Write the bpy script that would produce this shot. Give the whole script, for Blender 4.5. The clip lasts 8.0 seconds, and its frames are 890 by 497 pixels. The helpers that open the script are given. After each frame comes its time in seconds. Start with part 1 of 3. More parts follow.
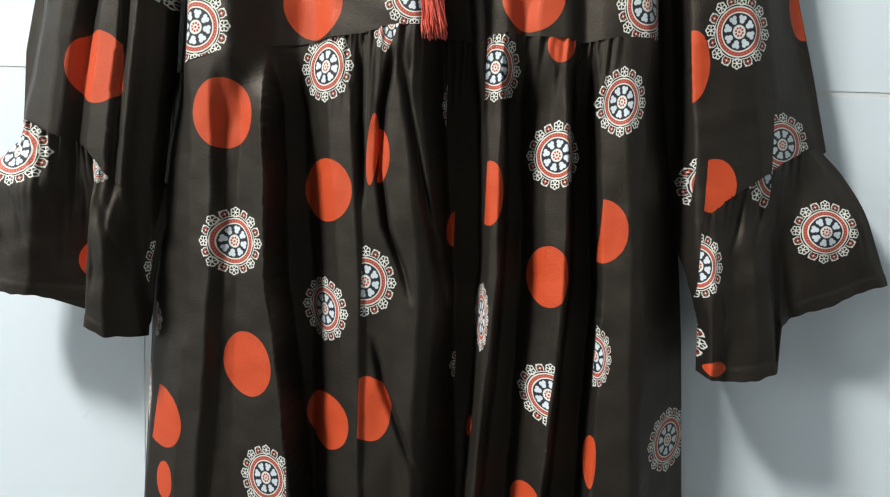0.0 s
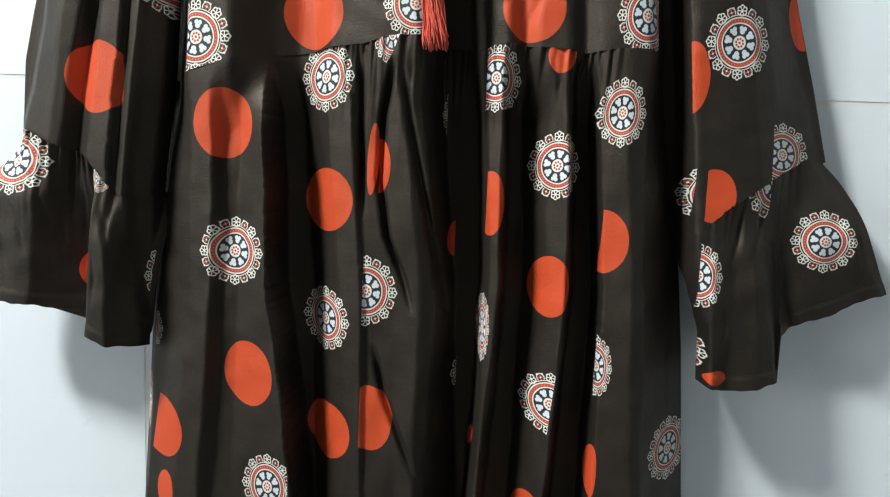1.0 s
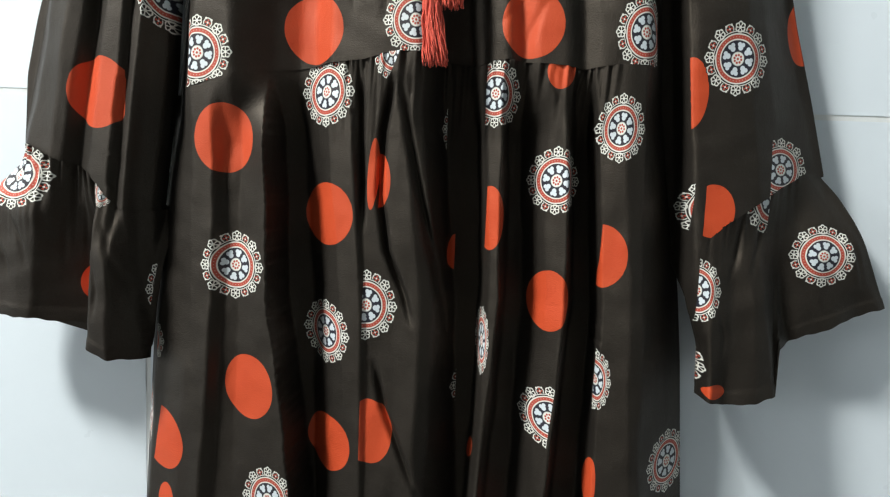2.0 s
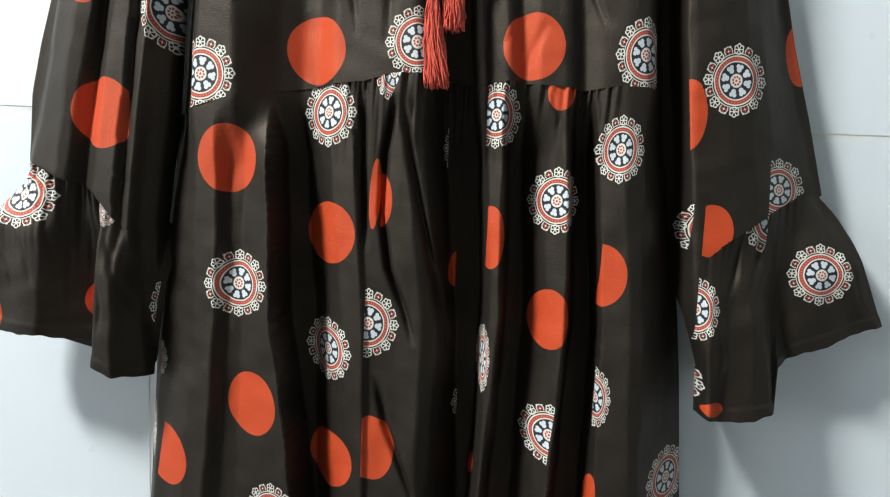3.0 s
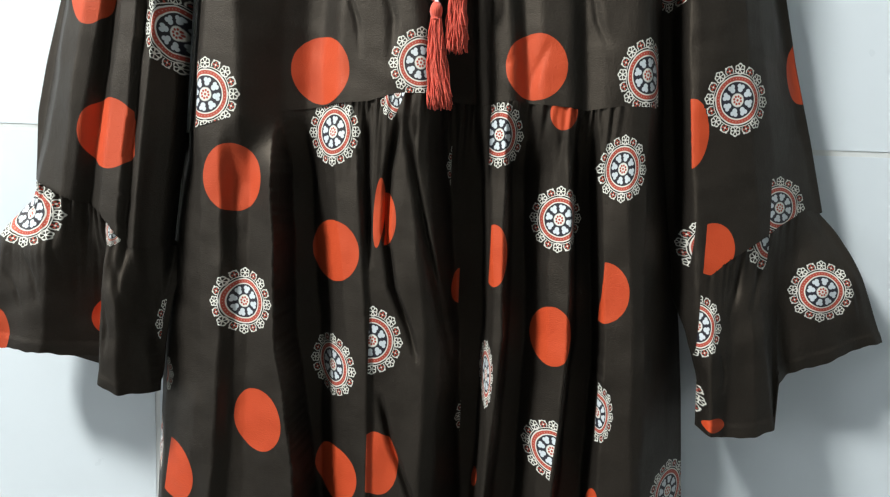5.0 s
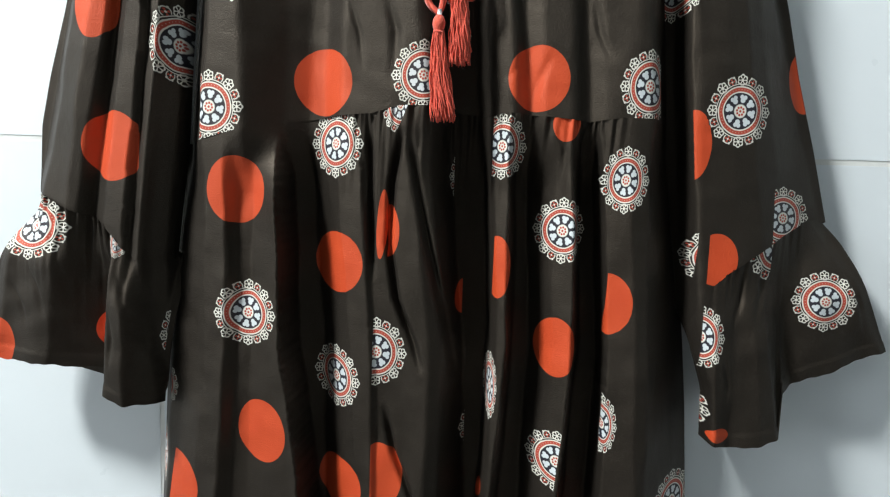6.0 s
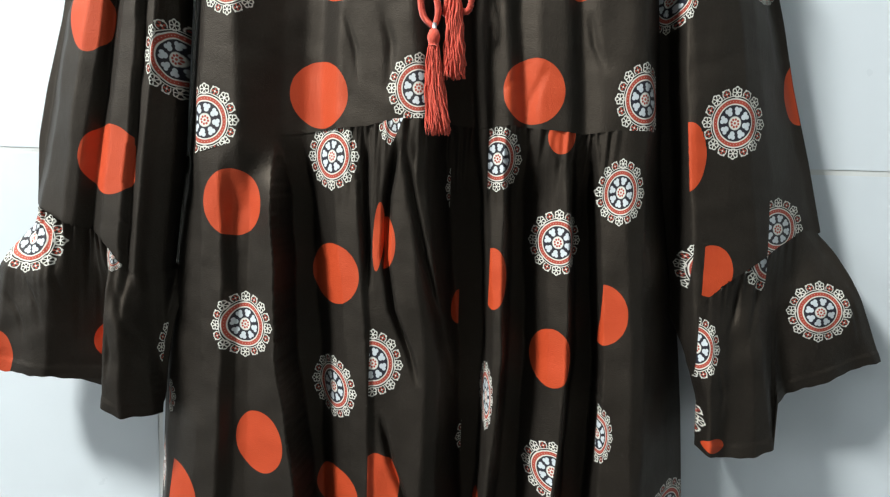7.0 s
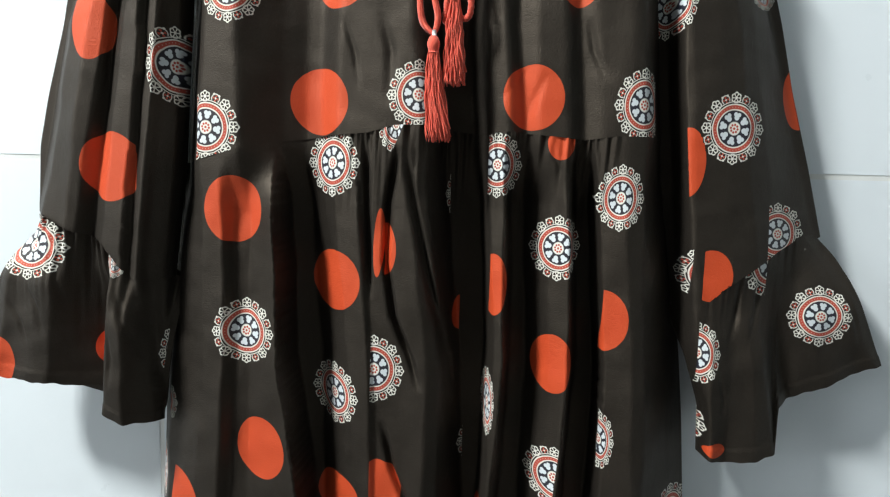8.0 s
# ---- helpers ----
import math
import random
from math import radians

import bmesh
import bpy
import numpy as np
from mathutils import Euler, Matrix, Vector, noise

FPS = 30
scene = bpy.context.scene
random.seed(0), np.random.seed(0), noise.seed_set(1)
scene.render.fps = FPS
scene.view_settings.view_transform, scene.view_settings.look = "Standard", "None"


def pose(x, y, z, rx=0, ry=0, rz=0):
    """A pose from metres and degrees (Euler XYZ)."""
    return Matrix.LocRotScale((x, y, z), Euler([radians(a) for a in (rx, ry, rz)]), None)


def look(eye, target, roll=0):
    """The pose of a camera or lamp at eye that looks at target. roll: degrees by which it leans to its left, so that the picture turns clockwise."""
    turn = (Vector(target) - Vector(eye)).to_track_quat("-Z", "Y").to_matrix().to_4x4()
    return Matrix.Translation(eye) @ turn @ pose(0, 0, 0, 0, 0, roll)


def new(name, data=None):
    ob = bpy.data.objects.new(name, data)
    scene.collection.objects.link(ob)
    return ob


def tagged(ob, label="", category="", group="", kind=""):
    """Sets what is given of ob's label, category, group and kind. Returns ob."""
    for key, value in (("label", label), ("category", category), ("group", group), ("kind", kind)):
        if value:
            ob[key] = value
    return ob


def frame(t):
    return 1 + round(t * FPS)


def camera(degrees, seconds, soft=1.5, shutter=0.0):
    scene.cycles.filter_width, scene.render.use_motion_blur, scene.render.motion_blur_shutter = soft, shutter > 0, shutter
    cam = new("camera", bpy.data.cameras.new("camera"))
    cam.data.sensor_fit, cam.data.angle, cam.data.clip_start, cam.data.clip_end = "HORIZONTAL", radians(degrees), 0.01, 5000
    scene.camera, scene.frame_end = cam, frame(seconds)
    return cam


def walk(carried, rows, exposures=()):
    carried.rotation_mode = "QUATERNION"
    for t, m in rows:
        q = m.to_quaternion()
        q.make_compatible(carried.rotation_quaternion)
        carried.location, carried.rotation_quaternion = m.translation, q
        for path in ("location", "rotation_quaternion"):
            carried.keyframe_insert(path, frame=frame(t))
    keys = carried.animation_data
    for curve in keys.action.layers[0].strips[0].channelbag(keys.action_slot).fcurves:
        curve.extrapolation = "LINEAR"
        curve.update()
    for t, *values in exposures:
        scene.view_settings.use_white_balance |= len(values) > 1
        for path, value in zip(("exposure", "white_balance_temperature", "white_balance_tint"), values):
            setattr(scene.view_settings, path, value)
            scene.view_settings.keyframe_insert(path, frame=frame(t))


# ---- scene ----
cam = camera(70.0, 8.0, soft=1.2)
PATH = [
    (0, (0.179, -0.011, 1.254), (0.063, 1.975, 1.048), 2.3),
    (0.5, (0.175, -0.013, 1.262), (0.068, 1.973, 1.052), 2.3),
    (1, (0.175, -0.011, 1.266), (0.068, 1.975, 1.052), 2.3),
    (1.5, (0.176, -0.011, 1.272), (0.066, 1.975, 1.061), 2.3),
    (3, (0.174, -0.016, 1.299), (0.064, 1.97, 1.086), 2.3),
    (3.5, (0.173, -0.016, 1.309), (0.068, 1.968, 1.077), 2.3),
    (4, (0.175, -0.017, 1.31), (0.064, 1.967, 1.087), 2.3),
    (4.5, (0.173, -0.019, 1.315), (0.063, 1.966, 1.092), 2.2),
    (6, (0.169, -0.019, 1.332), (0.051, 1.965, 1.107), 1.9),
    (6.5, (0.171, -0.019, 1.34), (0.054, 1.965, 1.11), 1.8),
    (7, (0.173, -0.019, 1.346), (0.054, 1.964, 1.115), 1.7),
    (7.5, (0.174, -0.02, 1.35), (0.054, 1.964, 1.119), 1.6),
    (8, (0.173, -0.02, 1.35), (0.052, 1.964, 1.125), 1.5),
]
walk(cam, [(t, look(eye, target, roll)) for t, eye, target, roll in PATH])

# ---- light ----
scene.view_settings.exposure = 0.17
world = bpy.data.worlds.new("world")
scene.world = world
world.use_nodes = True
world.node_tree.nodes["Background"].inputs[0].default_value = (0.75, 0.82, 0.9, 1)
world.node_tree.nodes["Background"].inputs[1].default_value = 0.5

LAMP = Vector((-1.46, -0.48, 3.38))
lamp_data = bpy.data.lights.new("lamp_light", "AREA")
lamp_data.shape, lamp_data.size, lamp_data.energy = "DISK", 0.46, 150
lamp_data.color = (0.93, 0.985, 1.0)
lamp_light = new("lamp_light", lamp_data)
lamp_light.matrix_world = look(LAMP, (0.13, 0.66, 1.2))

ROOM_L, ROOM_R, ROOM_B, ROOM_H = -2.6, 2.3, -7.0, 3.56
WINDOW = (-1.75, -0.45, 1.00, 2.30)     # the added window in the west wall: y from, y to, sill and head
# soft fill from the left; the window it shines from is invented
fill_data = bpy.data.lights.new("window_fill_light", "AREA")
fill_data.shape, fill_data.size, fill_data.size_y, fill_data.energy = "RECTANGLE", 1.2, 1.2, 28
fill_data.color = (0.86, 0.94, 1.0)
fill_light = new("window_fill_light", fill_data)
fill_light.matrix_world = look((ROOM_L + 0.03, (WINDOW[0] + WINDOW[1]) / 2, (WINDOW[2] + WINDOW[3]) / 2), (0.5, (WINDOW[0] + WINDOW[1]) / 2, (WINDOW[2] + WINDOW[3]) / 2))

WALL_Y = 0.675


# ---- materials ----
class Nodes:
    """A small writer of node trees."""

    def __init__(self, name):
        self.mat = bpy.data.materials.new(name)
        self.mat.use_nodes = True
        self.tree = self.mat.node_tree
        self.bsdf = self.tree.nodes["Principled BSDF"]

    def put(self, socket, value):
        if isinstance(value, bpy.types.NodeSocket):
            self.tree.links.new(value, socket)
        elif isinstance(value, (tuple, list)) and len(value) == 3 and socket.type == "RGBA":
            socket.default_value = (*value, 1)
        else:
            socket.default_value = value

    def node(self, kind, **settings):
        n = self.tree.nodes.new(kind)
        for k, v in settings.items():
            setattr(n, k, v)
        return n

    def m(self, op, a, b=0.0, c=0.0):
        n = self.node("ShaderNodeMath", operation=op)
        for s, v in zip(n.inputs, (a, b, c)):
            self.put(s, v)
        return n.outputs[0]

    def step(self, low, high, x):
        n = self.node("ShaderNodeMapRange", interpolation_type="SMOOTHSTEP")
        self.put(n.inputs["Value"], x)
        n.inputs["From Min"].default_value, n.inputs["From Max"].default_value = low, high
        return n.outputs["Result"]

    def band(self, low, high, x, soft=0.012):
        return self.m("MULTIPLY", self.step(low - soft, low + soft, x), self.m("SUBTRACT", 1.0, self.step(high - soft, high + soft, x)))

    def mix(self, f, a, b):
        n = self.node("ShaderNodeMix", data_type="RGBA")
        self.put(n.inputs[0], f)
        self.put(n.inputs[6], a)
        self.put(n.inputs[7], b)
        return n.outputs[2]

    def noise(self, scale, detail=3.0, vector=None, rough=0.55):
        n = self.node("ShaderNodeTexNoise")
        n.inputs["Scale"].default_value, n.inputs["Detail"].default_value, n.inputs["Roughness"].default_value = scale, detail, rough
        if vector is not None:
            self.put(n.inputs["Vector"], vector)
        return n.outputs["Fac"]

    def spot(self, name):
        return self.node("ShaderNodeTexCoord").outputs[name]

    def scaled(self, vector, scale):
        n = self.node("ShaderNodeMapping")
        self.put(n.inputs["Vector"], vector)
        n.inputs["Scale"].default_value = scale
        return n.outputs[0]

    def bump(self, height, distance, strength=1.0, normal=None):
        n = self.node("ShaderNodeBump")
        n.inputs["Distance"].default_value, n.inputs["Strength"].default_value = distance, strength
        self.put(n.inputs["Height"], height)
        if normal is not None:
            self.put(n.inputs["Normal"], normal)
        return n.outputs[0]

    def done(self, color, roughness, normal=None, **more):
        self.put(self.bsdf.inputs["Base Color"], color)
        self.put(self.bsdf.inputs["Roughness"], roughness)
        if normal is not None:
            self.put(self.bsdf.inputs["Normal"], normal)
        for k, v in more.items():
            self.put(self.bsdf.inputs[k.replace("_", " ")], v)
        return self.mat


INK_WHITE, INK_RED, INK_NAVY, DYE = (0.71, 0.685, 0.60), (0.40, 0.054, 0.032), (0.010, 0.013, 0.024), (0.0068, 0.0060, 0.0052)
DOT_RED = (0.50, 0.056, 0.015)


def printed_cotton():
    """Dark brown cotton lawn with screen-printed red dots and lace medallions. The cloth carries, in 'motif', where on a motif it lies (x, y from
    its centre, as parts of its radius) and which motif it is (z: 1 dot, 2 medallion), and in 'trim' how far it lies inside the motif's cut edge."""
    k = Nodes("printed_cotton")
    at = k.node("ShaderNodeAttribute", attribute_name="motif")
    sep = k.node("ShaderNodeSeparateXYZ")
    k.put(sep.inputs[0], at.outputs["Vector"])
    u, v, kind = sep.outputs
    inside = k.step(-0.0003, 0.0003, k.node("ShaderNodeAttribute", attribute_name="trim").outputs["Fac"])
    obj = k.spot("Object")
    wob = k.m("MULTIPLY", k.m("SUBTRACT", k.noise(160, 2, obj), 0.5), 0.022)
    r = k.m("ADD", k.m("SQRT", k.m("ADD", k.m("MULTIPLY", u, u), k.m("MULTIPLY", v, v))), wob)
    th = k.m("ARCTAN2", v, u)

    def sector(n, turn):
        """Distance along and across the middle line of one of n equal sectors."""
        w = 2 * math.pi / n
        f = k.m("SUBTRACT", k.m("FLOORED_MODULO", k.m("ADD", th, turn + w / 2), w), w / 2)
        return k.m("MULTIPLY", r, k.m("COSINE", f)), k.m("MULTIPLY", r, k.m("SINE", f))

    def polar(p, centre):
        a, b = k.m("SUBTRACT", p[0], centre), p[1]
        return k.m("SQRT", k.m("ADD", k.m("MULTIPLY", a, a), k.m("MULTIPLY", b, b))), k.m("ARCTAN2", b, a)

    def below(x, limit, soft=0.012):
        return k.m("SUBTRACT", 1.0, k.step(limit - soft, limit + soft, x))

    # centre: navy ground, eight white petals, a white star with red seeds
    p = sector(8, 0.2)
    lobe_d, _ = polar((p[0], k.m("SUBTRACT", k.m("ABSOLUTE", p[1]), 0.050)), 0.390)
    foot_d, _ = polar(p, 0.305)
    petal = k.m("MAXIMUM", below(lobe_d, 0.060), below(foot_d, 0.074))
    heart_d, _ = polar(sector(8, 0.2 + math.pi / 8), 0.43)
    ground = k.mix(petal, INK_NAVY, (0.60, 0.635, 0.64))
    ground = k.mix(below(heart_d, 0.044), ground, INK_NAVY)
    ground = k.mix(below(r, 0.185, 0.02), ground, INK_WHITE)
    seed_d, _ = polar(sector(8, 0.2), 0.105)
    ground = k.mix(below(seed_d, 0.034), ground, INK_RED)
    ground = k.mix(below(r, 0.035), ground, INK_RED)
    # rings
    ring = k.mix(k.band(0.535, 0.645, r), INK_WHITE, INK_RED)
    pearl_d, _ = polar(sector(40, 0.0), 0.59)
    ring = k.mix(below(pearl_d, 0.012, 0.01), ring, (0.55, 0.33, 0.26))
    disc = k.mix(k.step(0.49, 0.51, r), ground, ring)
    disc = k.mix(k.step(0.672, 0.688, r), disc, DYE)
    # lace rim: eight pierced flowers and eight red crosses between white scrolls
    d, a = polar(sector(8, 0.0), 0.84)
    six = k.m("COSINE", k.m("MULTIPLY", a, 6.0))
    flower = below(k.m("SUBTRACT", d, k.m("MULTIPLY", six, 0.012)), 0.152)
    pierced = k.m("MULTIPLY", k.band(0.042, 0.124, d), k.step(-0.75, -0.30, six))
    rim = k.mix(flower, DYE, INK_WHITE)
    rim = k.mix(pierced, rim, DYE)
    d, a = polar(sector(8, math.pi / 8), 0.83)
    scroll = k.m("MULTIPLY", k.band(0.106, 0.132, d), k.step(-0.75, -0.5, k.m("COSINE", a)))
    p = sector(8, math.pi / 8)
    curl_d, _ = polar((p[0], k.m("SUBTRACT", k.m("ABSOLUTE", p[1]), 0.085)), 0.925)
    scroll = k.m("MAXIMUM", scroll, below(curl_d, 0.030))
    rim = k.mix(scroll, rim, INK_WHITE)
    cross = k.m("MULTIPLY", below(d, 0.088), k.step(-0.2, 0.2, k.m("COSINE", k.m("MULTIPLY", a, 4.0))))
    rim = k.mix(cross, rim, INK_RED)
    rim = k.mix(k.band(0.72, 0.742, r, 0.008), rim, INK_WHITE)
    rim = k.mix(below(d, 0.025), rim, INK_WHITE)
    medallion = k.mix(k.step(0.69, 0.705, r), disc, rim)

    # cloth: uneven dye, thread slubs, fine weave
    big = k.noise(9, 4, obj)
    slub = k.noise(60, 4, k.scaled(obj, (14, 1, 1.2)))
    slub_w = k.noise(60, 4, k.scaled(obj, (1.2, 1, 14)))
    dye = k.mix(k.step(0.3, 0.75, big), (0.0066, 0.0057, 0.0050), (0.0092, 0.0079, 0.0068))
    dye = k.mix(k.m("MULTIPLY", k.step(0.52, 0.8, slub), 0.3), dye, (0.022, 0.019, 0.015))
    dye = k.mix(k.m("MULTIPLY", k.step(0.55, 0.75, k.noise(420, 2, obj)), 0.25), dye, (0.030, 0.025, 0.020))
    red = k.mix(k.m("MULTIPLY", k.step(0.45, 0.8, k.noise(35, 4, obj)), 0.35), DOT_RED, (0.46, 0.041, 0.013))
    is_dot = k.m("MULTIPLY", k.m("MULTIPLY", k.band(0.5, 1.5, kind, 0.01), below(r, 0.985, 0.012)), inside)
    is_med = k.m("MULTIPLY", k.m("MULTIPLY", k.step(1.49, 1.51, kind), below(r, 1.02, 0.012)), inside)
    color = k.mix(is_dot, dye, red)
    color = k.mix(is_med, color, medallion)
    weave = k.noise(900, 1, k.scaled(obj, (1.0, 0.3, 1.0)))
    crease = k.m("ABSOLUTE", k.m("SUBTRACT", k.noise(15, 4, k.scaled(obj, (1.0, 1.0, 0.5)), 0.55), 0.5))
    crumple = k.m("ABSOLUTE", k.m("SUBTRACT", k.noise(34, 3, obj, 0.5), 0.5))
    nrm = k.bump(k.m("ADD", crease, k.m("MULTIPLY", crumple, 0.45)), 0.006, 0.30)
    nrm = k.bump(k.m("ADD", slub, slub_w), 0.0004, 0.22, nrm)
    nrm = k.bump(weave, 0.0005, 0.6, nrm)
    return k.done(color, 0.58, nrm, Specular_IOR_Level=0.50, Specular_Tint=(1.0, 0.80, 0.60, 1.0))


def glazed_tile():
    k = Nodes("glazed_tile")
    obj = k.spot("Object")
    rnd = k.node("ShaderNodeObjectInfo").outputs["Random"]
    tone = k.mix(rnd, (0.755, 0.79, 0.795), (0.785, 0.82, 0.825))
    tone = k.mix(k.m("MULTIPLY", k.step(0.45, 0.8, k.noise(7, 4, obj)), 0.5), tone, (0.72, 0.757, 0.765))
    nrm = k.bump(k.noise(11, 2, obj), 0.004, 0.12)
    return k.done(tone, k.m("ADD", 0.24, k.m("MULTIPLY", k.noise(30, 3, obj), 0.12)), nrm, Specular_IOR_Level=0.4)


def plaster(name, color, rough=0.85):
    k = Nodes(name)
    obj = k.spot("Object")
    dark = tuple(c * 0.86 for c in color)
    tone = k.mix(k.step(0.35, 0.75, k.noise(3, 5, obj)), color, dark)
    return k.done(tone, rough, k.bump(k.noise(180, 4, obj), 0.002, 0.35))


def yarn():
    k = Nodes("coral_yarn")
    obj = k.spot("Object")
    tone = k.mix(k.step(0.3, 0.75, k.noise(120, 3, obj)), (0.70, 0.105, 0.06), (0.58, 0.07, 0.04))
    fibre = k.noise(700, 3, k.scaled(obj, (1, 1, 0.25)))
    return k.done(tone, 0.8, k.bump(fibre, 0.001, 0.6), Sheen_Weight=0.3, Specular_IOR_Level=0.2)


COTTON, TILE, YARN = printed_cotton(), glazed_tile(), yarn()
GROUT = plaster("pale_grout", (0.775, 0.775, 0.73), 0.9)
# tones of the unseen room surfaces, picked for the light they throw back
PAINT = plaster("grey_blue_paint", (0.40, 0.435, 0.455))
CEILING_PAINT = plaster("white_ceiling_paint", (0.60, 0.60, 0.595))
FLOOR_TILE = plaster("grey_floor", (0.20, 0.195, 0.19), 0.5)
WHITE_METAL = plaster("white_enamel", (0.8, 0.8, 0.78), 0.4)
GLOW = Nodes("lamp_glass")
GLOW.done((0.9, 0.9, 0.9), 0.4, Emission_Color=(1.0, 0.98, 0.95, 1.0), Emission_Strength=2.0)
GLOW = GLOW.mat


# ---- mesh helpers ----
def mesh_object(name, verts, faces, material, parent=None, label="", smooth=True):
    me = bpy.data.meshes.new(name)
    me.from_pydata([tuple(v) for v in verts], [], faces)
    me.materials.append(material)
    if smooth:
        me.polygons.foreach_set("use_smooth", [True] * len(me.polygons))
    ob = new(name, me)
    if parent:
        ob.parent = parent
    if label:
        tagged(ob, label)
    return ob


def block(name, low, high, material, parent=None, label="", bevel=0.0):
    bm = bmesh.new()
    bmesh.ops.create_cube(bm, size=1)
    for v in bm.verts:
        v.co = Vector((low[i] + (high[i] - low[i]) * (v.co[i] + 0.5) for i in range(3)))
    if bevel:
        bmesh.ops.bevel(bm, geom=bm.edges[:], offset=bevel, segments=2, affect="EDGES")
    me = bpy.data.meshes.new(name)
    bm.to_mesh(me)
    bm.free()
    me.materials.append(material)
    ob = new(name, me)
    if parent:
        ob.parent = parent
    if label:
        tagged(ob, label)
    return ob


def tube_mesh(paths, sides=6):
    """Verts and faces of round tubes along paths of (point, radius)."""
    verts, faces = [], []
    for path in paths:
        start = len(verts)
        for i, (p, rad) in enumerate(path):
            a, b = path[max(i - 1, 0)][0], path[min(i + 1, len(path) - 1)][0]
            way = (Vector(b) - Vector(a)).normalized()
            side = way.cross(Vector((0, 1, 0.01))).normalized()
            up = side.cross(way)
            for j in range(sides):
                w = 2 * math.pi * j / sides
                verts.append(Vector(p) + rad * (math.cos(w) * side + math.sin(w) * up))
        for i in range(len(path) - 1):
            for j in range(sides):
                q, s = start + i * sides, (j + 1) % sides
                faces.append((q + j, q + s, q + sides + s, q + sides + j))
        last = start + (len(path) - 1) * sides
        faces.append(tuple(range(start + sides - 1, start - 1, -1)))
        faces.append(tuple(range(last, last + sides)))
    return verts, faces


# ---- room ----
# unseen shell around the tiled wall; its distances set the bounce light
floor = tagged(block("floor", (ROOM_L, ROOM_B, -0.1), (ROOM_R, WALL_Y + 0.12, 0), FLOOR_TILE), "grey stone floor of the room", "floor", kind="structure")
ceiling = tagged(block("ceiling", (ROOM_L, ROOM_B, ROOM_H), (ROOM_R, WALL_Y + 0.12, ROOM_H + 0.1), CEILING_PAINT), "plain white painted ceiling", "ceiling", kind="structure")


def pierced_wall(name, y0, y1, z0, z1, hole):
    """A wall along y with one rectangular opening through it."""
    bm = bmesh.new()
    for a, b, c, d in ((y0, hole[0], z0, z1), (hole[1], y1, z0, z1), (hole[0], hole[1], z0, hole[2]), (hole[0], hole[1], hole[3], z1)):
        for v in bmesh.ops.create_cube(bm, size=1)["verts"]:
            v.co = Vector((ROOM_L - 0.06 + 0.12 * v.co.x, a + (b - a) * (v.co.y + 0.5), c + (d - c) * (v.co.z + 0.5)))
    me = bpy.data.meshes.new(name)
    bm.to_mesh(me)
    bm.free()
    me.materials.append(PAINT)
    return new(name, me)


wall_west = tagged(pierced_wall("wall_west", ROOM_B, WALL_Y + 0.12, -0.1, ROOM_H + 0.1, WINDOW), "unseen grey-blue wall, added to set the bounce light", "wall", kind="structure")
wall_east = tagged(block("wall_east", (ROOM_R, ROOM_B, -0.1), (ROOM_R + 0.12, WALL_Y + 0.12, ROOM_H + 0.1), PAINT), "unseen grey-blue wall, added to set the bounce light", "wall", kind="structure")
wall_south = tagged(block("wall_south", (ROOM_L - 0.12, ROOM_B - 0.12, -0.1), (ROOM_R + 0.12, ROOM_B, ROOM_H + 0.1), PAINT), "unseen grey-blue wall, added to set the bounce light", "wall", kind="structure")
wall_north = tagged(block("wall_north", (ROOM_L, WALL_Y + 0.0016, 0), (ROOM_R, WALL_Y + 0.12, ROOM_H), GROUT), "wall clad in glossy white ceramic tiles with pale joints", "wall", kind="structure")

# frame and panes of the invented window, out of view, around the fill light
window = tagged(new("added_window_1"), "unseen window added for fill light, white frame and two clear panes", "window", kind="structure")
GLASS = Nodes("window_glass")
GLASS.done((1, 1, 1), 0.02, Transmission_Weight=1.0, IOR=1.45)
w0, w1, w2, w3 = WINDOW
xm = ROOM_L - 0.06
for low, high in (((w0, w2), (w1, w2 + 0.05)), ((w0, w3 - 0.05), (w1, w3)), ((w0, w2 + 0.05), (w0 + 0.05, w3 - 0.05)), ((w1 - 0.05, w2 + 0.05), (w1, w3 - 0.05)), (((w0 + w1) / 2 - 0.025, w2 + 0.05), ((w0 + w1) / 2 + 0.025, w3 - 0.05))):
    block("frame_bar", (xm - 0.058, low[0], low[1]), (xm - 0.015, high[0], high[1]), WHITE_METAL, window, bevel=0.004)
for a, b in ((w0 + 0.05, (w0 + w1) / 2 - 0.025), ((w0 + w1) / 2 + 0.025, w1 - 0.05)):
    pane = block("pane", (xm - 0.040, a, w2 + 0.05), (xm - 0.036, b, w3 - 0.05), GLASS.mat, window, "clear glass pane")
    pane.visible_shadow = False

lamp = tagged(new("ceiling_lamp"), "round white ceiling lamp with a glowing diffuser", "ceiling lamp")
lamp.location = (LAMP.x, LAMP.y, ROOM_H)


def turned(name, rows, material, parent, label="", sides=32):
    verts, faces = [], []
    for rad, z in rows:
        verts += [(rad * math.cos(2 * math.pi * j / sides), rad * math.sin(2 * math.pi * j / sides), z) for j in range(sides)]
    for i in range(len(rows) - 1):
        for j in range(sides):
            s = (j + 1) % sides
            faces.append((i * sides + j, i * sides + s, (i + 1) * sides + s, (i + 1) * sides + j))
    faces.append(tuple(range(sides)))
    faces.append(tuple((len(rows) - 1) * sides + j for j in reversed(range(sides))))
    return mesh_object(name, verts, faces, material, parent, label)


turned("housing", [(0.26, 0), (0.26, -0.05), (0.24, -0.07)], WHITE_METAL, lamp, "white enamel housing")
